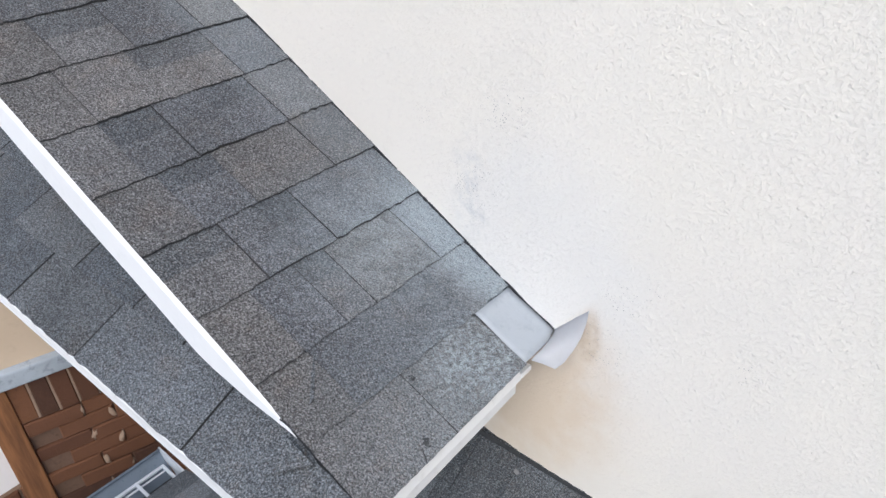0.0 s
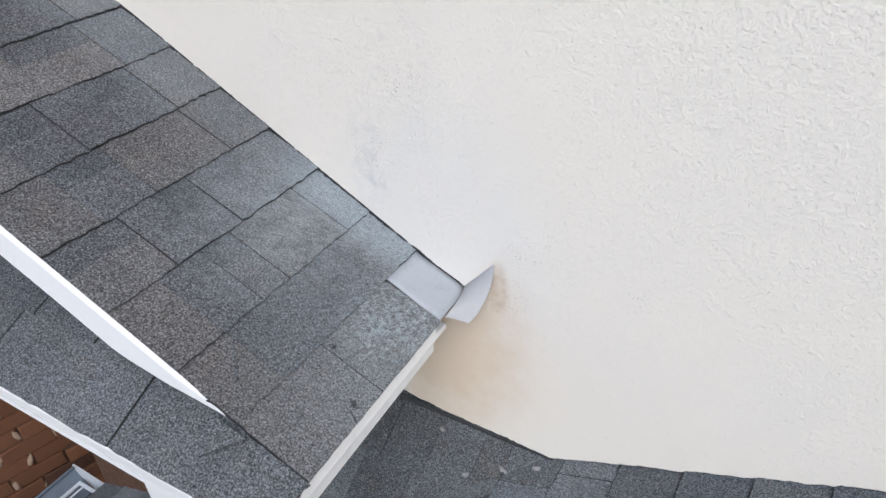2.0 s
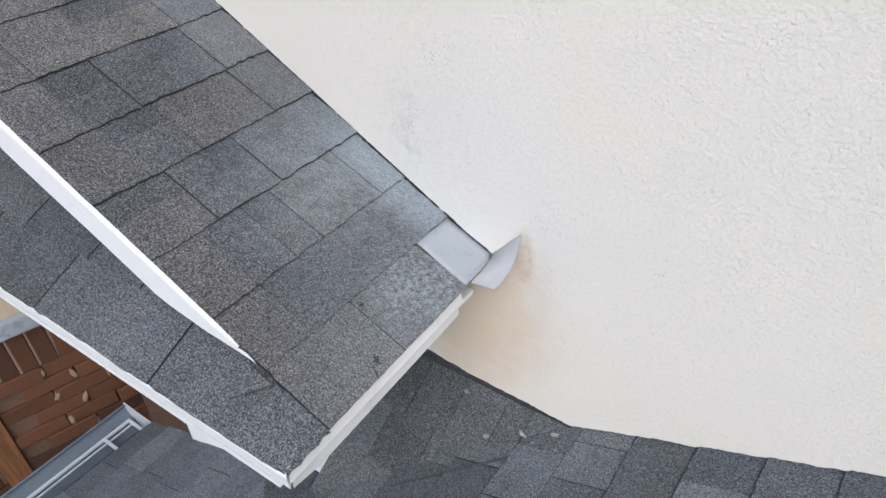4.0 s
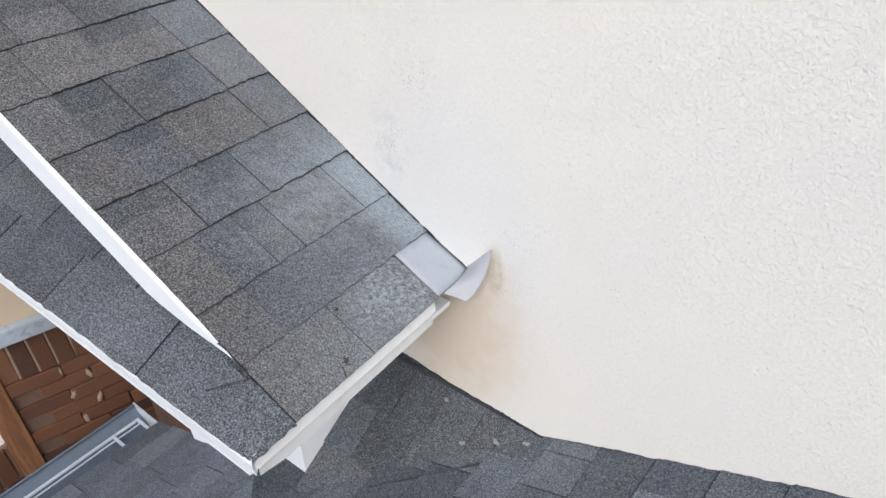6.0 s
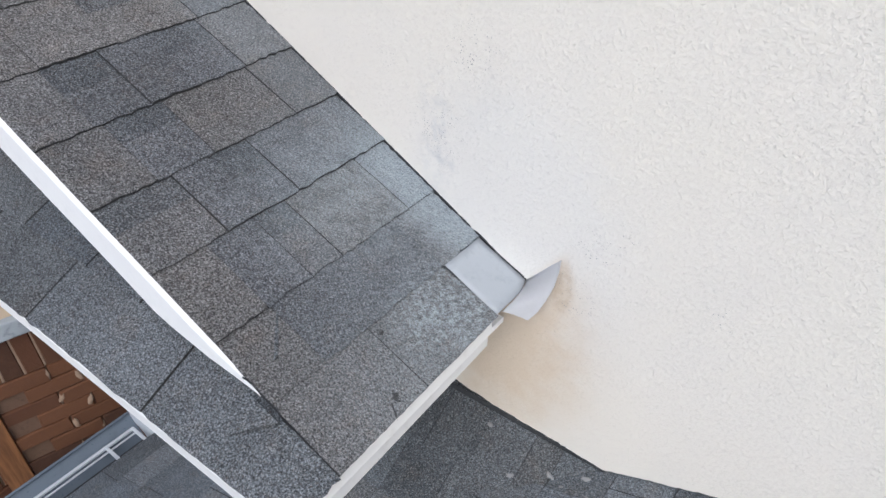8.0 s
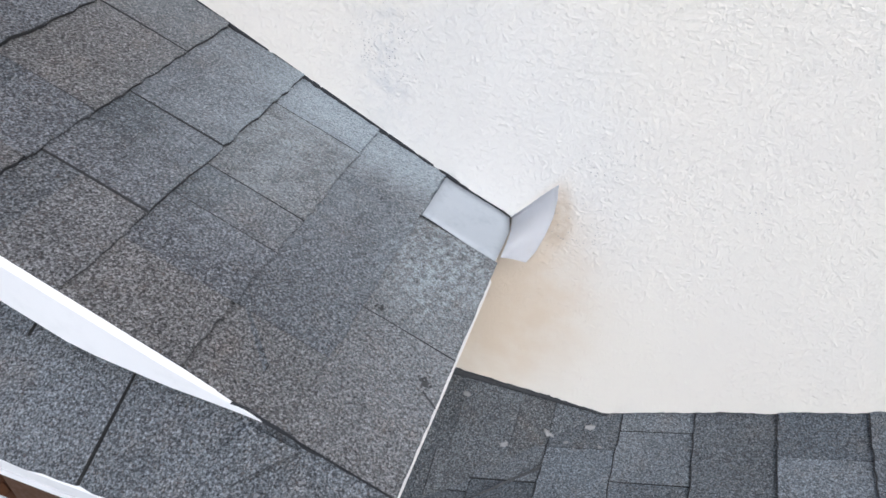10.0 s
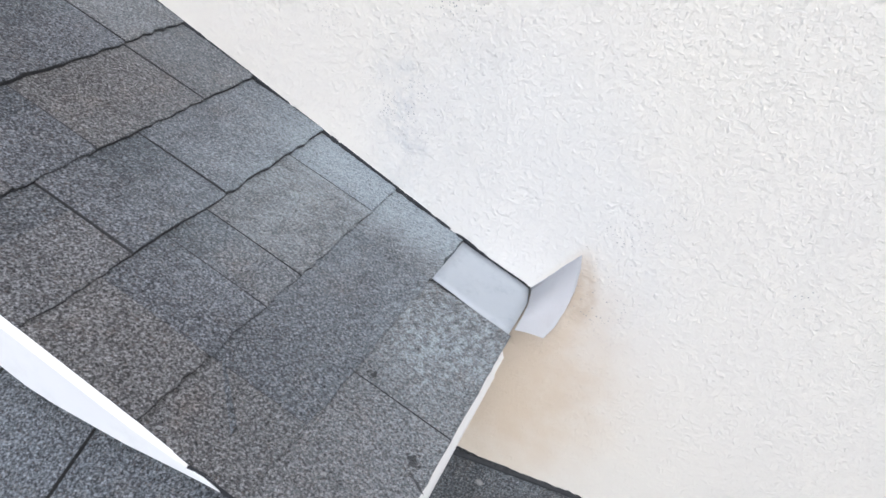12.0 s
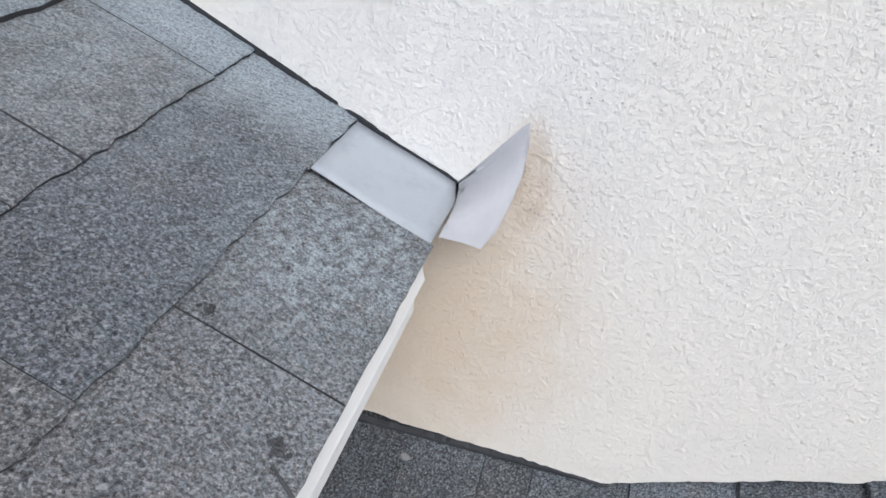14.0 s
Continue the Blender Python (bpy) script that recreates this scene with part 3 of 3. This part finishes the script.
for x, y, a in ((0.045, -0.099, 0.010), (0.129, -0.058, 0.014), (0.210, -0.036, 0.010), (0.17, -0.075, 0.006), (-0.06, -0.03, 0.009), (0.235, -0.085, 0.005)):
    lump("paint_spatter", CHALK, Matrix.Translation((x, y, max(z_left(y), z_right(x)) + 0.006)) @ pose(0, 0, 0, 20, -8, 37 * a * 1000), (a, a * 0.6, 0.002), "dried whitish paint spatter in the valley", "paint spatter", x * 50, "paint spatters")

# ---- laid pieces: shingles and bricks ----
for i, u0 in enumerate(COURSES[:-1]):
    exposure = COURSES[i + 1] - u0
    side = RAKE
    for a, b in zip(*(lambda j: (j, j[1:]))(joints(0.002 if i < 1 else -0.08 if i > 3 else -0.03, side, KNOWN.get(i, ())))):
        if i == 0 and a < 0.05:
            continue
        dark = a in DARK.get(i, ())
        lift = 0.0006 if i < 2 or dark else rng.choice((0.0010, 0.0026, 0.0034))
        shingle("shingle", RIGHT, u0 - (0.005 if i == 0 else 0), exposure + 0.03, a, b, lift, SHINGLE, upper, None, 0.0028 if i else 0.0006, 0.0011 if i > 1 else 0.0006, 0.022 if i == 0 else 0.0, SHINGLE_BAND if dark else None, 0.0085 if i > 2 else 0.0066)

for a, b in ((0.0, 0.343), (0.343, 0.741), (0.741, 1.065), (1.065, 1.45), (1.45, 1.9), (1.9, 2.4), (2.4, 3.1)):
    shingle("shingle", PENT, -0.004, 0.18, a - (0.02 if a == 0 else 0), b, rng.uniform(0, 0.002), SHINGLE_PENT, pent, [((0.0, EAVE_Y, 0.0), (-1.0, -1.0, 0.0))] if a == 0 else None, 0.0018, 0.0036)
for a, b in zip((0.17, 0.51, 0.70, 0.95, 1.285, 1.6, 2.0), (0.51, 0.70, 0.95, 1.285, 1.6, 2.0, 2.6)):
    shingle("shingle", PENT, 0.145, 0.15, a, b, 0.002, SHINGLE_PENT, pent, [((0.0, EAVE_Y, 0.0), (-1.0, -1.0, 0.0))], 0.0022, 0.0036, 0.0, None, 0.010)
for row, starts in ((0.285, (0.45, 0.66, 0.98, 1.25, 1.62, 2.1)), (0.425, (0.62, 0.90, 1.15, 1.5, 1.9, 2.3))):
    for a, b in zip(starts, starts[1:]):
        shingle("shingle", PENT, row, 0.17, a, b, rng.choice((0.0, 0.002)), SHINGLE_PENT, pent, None, 0.0022, 0.0036, 0.0, None, 0.010)
# a folded patch by the hip and the dark sealed joint along the rake line
bm = bmesh.new()
flap = [(0.112, 0.092), (0.052, 0.158), (0.074, 0.190), (0.122, 0.165)]
top = [bm.verts.new((u, v, 0.0150 - 0.02 * max(0, u - 0.05))) for u, v in flap]
low = [bm.verts.new((u, v, 0.001)) for u, v in flap]
bm.faces.new(top)
for i in range(4):
    bm.faces.new((top[i], low[i], low[(i + 1) % 4], top[(i + 1) % 4]))
bmesh.ops.recalc_face_normals(bm, faces=bm.faces)
bm.transform(PENT)
part("shingle", bm, SHINGLE_PENT, pent)
bm = bmesh.new()
rings = []
for i in range(25):
    u = -0.008 + 0.215 * i / 24
    w = 0.0010 + 0.0018 * noise.noise((u * 60, 1.0, 0)) + 0.0014 * noise.noise((u * 200, 4.0, 0))
    v = RAKE + 0.001 + 0.006 * noise.noise((u * 25, 9.0, 0))
    rings.append([bm.verts.new(RIGHT @ Vector((u, v + a, b))) for a, b in ((-w, 0.002), (0, 0.0074), (w, 0.002))])
for a, b in zip(rings, rings[1:]):
    for k in range(2):
        bm.faces.new((a[k], a[k + 1], b[k + 1], b[k]))
bmesh.ops.recalc_face_normals(bm, faces=bm.faces)
part("sealant_bead", bm, SEAL_SHADE, pent, "dark sealant bead along the rake joint")
# hip wrap between the dark rake line and the corner
shingle("shingle", RIGHT, -0.005, 0.170, RAKE + 0.0005, 0.682, 0.0, SHINGLE_PENT, pent, [((0.0, EAVE_Y, 0.0), (1.0, 1.0, 0.0))], 0.003, 0.0011, 0.027)

SEAMS = {0: (-0.262, -0.166, -0.045), 1: (-0.222,), 2: (-0.24, -0.10), 3: (-0.233,), 4: (-0.30, -0.12), 5: (-0.17,), -1: (-0.26, -0.09)}
first = round((0.267 - EDGE_X) / 0.1325)
for k in range(-first, 16):
    x0 = 0.267 + 0.1325 * k
    u0 = (x0 - EDGE_X) / CL
    if u0 < -0.02:
        continue
    reach = -1.5 if x0 < 0 else -1.3
    set_out = SEAMS.get(k, (rng.uniform(-0.30, -0.05),))
    edges = joints(reach, set_out[0], (), 0.19) + list(set_out[1:]) + [0.028]
    for a, b in zip(edges, edges[1:]):
        shingle("shingle", LOWER, u0, 0.143 + 0.03, a, b, rng.choice((0.0, 0.0015, 0.003)), SHINGLE_LOW, lower, None, 0.0018, 0.0014, rim=0.0026)
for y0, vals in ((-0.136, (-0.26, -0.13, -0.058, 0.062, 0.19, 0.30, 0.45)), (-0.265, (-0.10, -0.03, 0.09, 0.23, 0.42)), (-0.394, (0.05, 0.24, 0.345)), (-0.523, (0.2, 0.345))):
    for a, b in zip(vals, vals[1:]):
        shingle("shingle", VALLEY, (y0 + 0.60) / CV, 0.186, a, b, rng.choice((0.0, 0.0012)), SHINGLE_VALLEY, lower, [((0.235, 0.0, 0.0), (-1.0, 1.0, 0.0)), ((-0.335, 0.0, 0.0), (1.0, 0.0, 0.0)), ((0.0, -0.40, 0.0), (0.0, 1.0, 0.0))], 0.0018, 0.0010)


# dark cut line of the shingles beside the valley
bm = bmesh.new()
rings = []
for i in range(31):
    y = -0.130 - 0.20 * i / 30
    x = 0.141 + 1.40 * (y + 0.133) + 0.004 * noise.noise((y * 30, 2.0, 0))
    w = (0.0040 + 0.0022 * noise.noise((y * 90, 7.0, 0))) * (1 - 0.5 * i / 30)
    rings.append([bm.verts.new(LOWER @ Vector(((x + a - EDGE_X) / CL, y - a, n))) for a, n in ((-w, 0.002), (0, 0.0098), (w, 0.002))])
for a, b in zip(rings, rings[1:]):
    for k in range(2):
        bm.faces.new((a[k], a[k + 1], b[k + 1], b[k]))
bmesh.ops.recalc_face_normals(bm, faces=bm.faces)
part("valley_seam", bm, SEAL_SHADE, lower, "dark ragged cut line beside the valley")


def brick_mesh(w, h, d):
    bm = bmesh.new()
    box(bm, (-w / 2, -h / 2, 0), (w / 2, h / 2, d))
    for v in bm.verts:
        v.co += Vector([rng.uniform(-0.002, 0.002) for _ in range(3)])
    bmesh.ops.bevel(bm, geom=[e for e in bm.edges if sum(v.co.z for v in e.verts) > d], offset=0.004, segments=1, affect="EDGES")
    return mesh_of("brick", bm, BRICK)


stretchers = [brick_mesh(0.211, 0.069, 0.014) for _ in range(4)]
soldiers = [brick_mesh(0.066, 0.206, 0.016) for _ in range(3)]


def lay(name, me, parent, x, y, n, turn=0.0):
    ob = new(name, me)
    ob.parent = parent
    ob.matrix_world = PM @ pose(x, y, n, 0, 0, turn)
    return ob


x = END - 0.045
while x > -0.4:
    lay("brick", rng.choice(soldiers), pier, -x, -0.980, -0.012 + rng.uniform(-0.003, 0.004), rng.uniform(-1.5, 1.5))
    x -= 0.075
FACE = plane_frame((-2.12, -0.56, 0.0), (0, -1, 0), (0, 0, 1))  # the porch wall's end: u along it, v up
for i in range(9):
    ob = new("brick", rng.choice(soldiers))
    ob.parent = porch
    ob.matrix_world = FACE @ pose(0.045 + 0.078 * i, -1.58, 0.0, 0, 180, rng.uniform(-1, 1))
for row in range(8):
    for i in range(3):
        ob = new("brick", rng.choice(stretchers))
        ob.parent = porch
        ob.matrix_world = FACE @ pose(0.12 + 0.22 * i + 0.08 * (row % 2), -1.73 - 0.076 * row, 0.0, 0, 180, rng.uniform(-0.6, 0.6))
smears = []
for k in range(3):
    bm = bmesh.new()
    bmesh.ops.create_icosphere(bm, subdivisions=2, radius=1.0)
    for v in bm.verts:
        v.co = Vector((v.co.x * 0.012, v.co.y * 0.032, v.co.z * 0.010)) * (1 + 0.7 * noise.noise(v.co * 2 + Vector((k * 3, 0, 0))))
    smears.append(mesh_of("mortar_smear", bm, PALE_MORTAR, True))
for row in range(14):
    for k in range(3):
        lay("mortar_smear", rng.choice(smears), pier, 0.218 * k - END + 0.235 + 0.108 * (row % 2) + rng.uniform(-0.02, 0.02), -1.13 - 0.075 * row + rng.uniform(-0.01, 0.01), 0.0, rng.uniform(-30, 30))
bm = bmesh.new()
box(bm, (-0.005, -0.096, 0.0), (0.005, 0.096, 0.0145))
for v in bm.verts:
    v.co += Vector((rng.uniform(-0.002, 0.002), rng.uniform(-0.008, 0.008), rng.uniform(-0.002, 0.003)))
bmesh.ops.bevel(bm, geom=bm.edges[:], offset=0.002, segments=1, affect="EDGES")
joint_mesh = mesh_of("mortar_joint", bm, PALE_MORTAR)
x = END - 0.045 - 0.0375
while x > -0.4:
    lay("mortar_joint", joint_mesh, pier, -x, -0.985 + rng.uniform(-0.008, 0.008), -0.011, rng.uniform(-2, 2))
    x -= 0.075
for row in range(16):
    y = -1.125 - 0.075 * row
    x = END - 0.12 - (row % 2) * 0.108
    while x > -0.5:
        lay("brick", rng.choice(stretchers), pier, -x, y, -0.012 + rng.choice((0.0, 0.002, 0.007, 0.016, 0.020)), rng.uniform(-0.8, 0.8))
        x -= 0.217
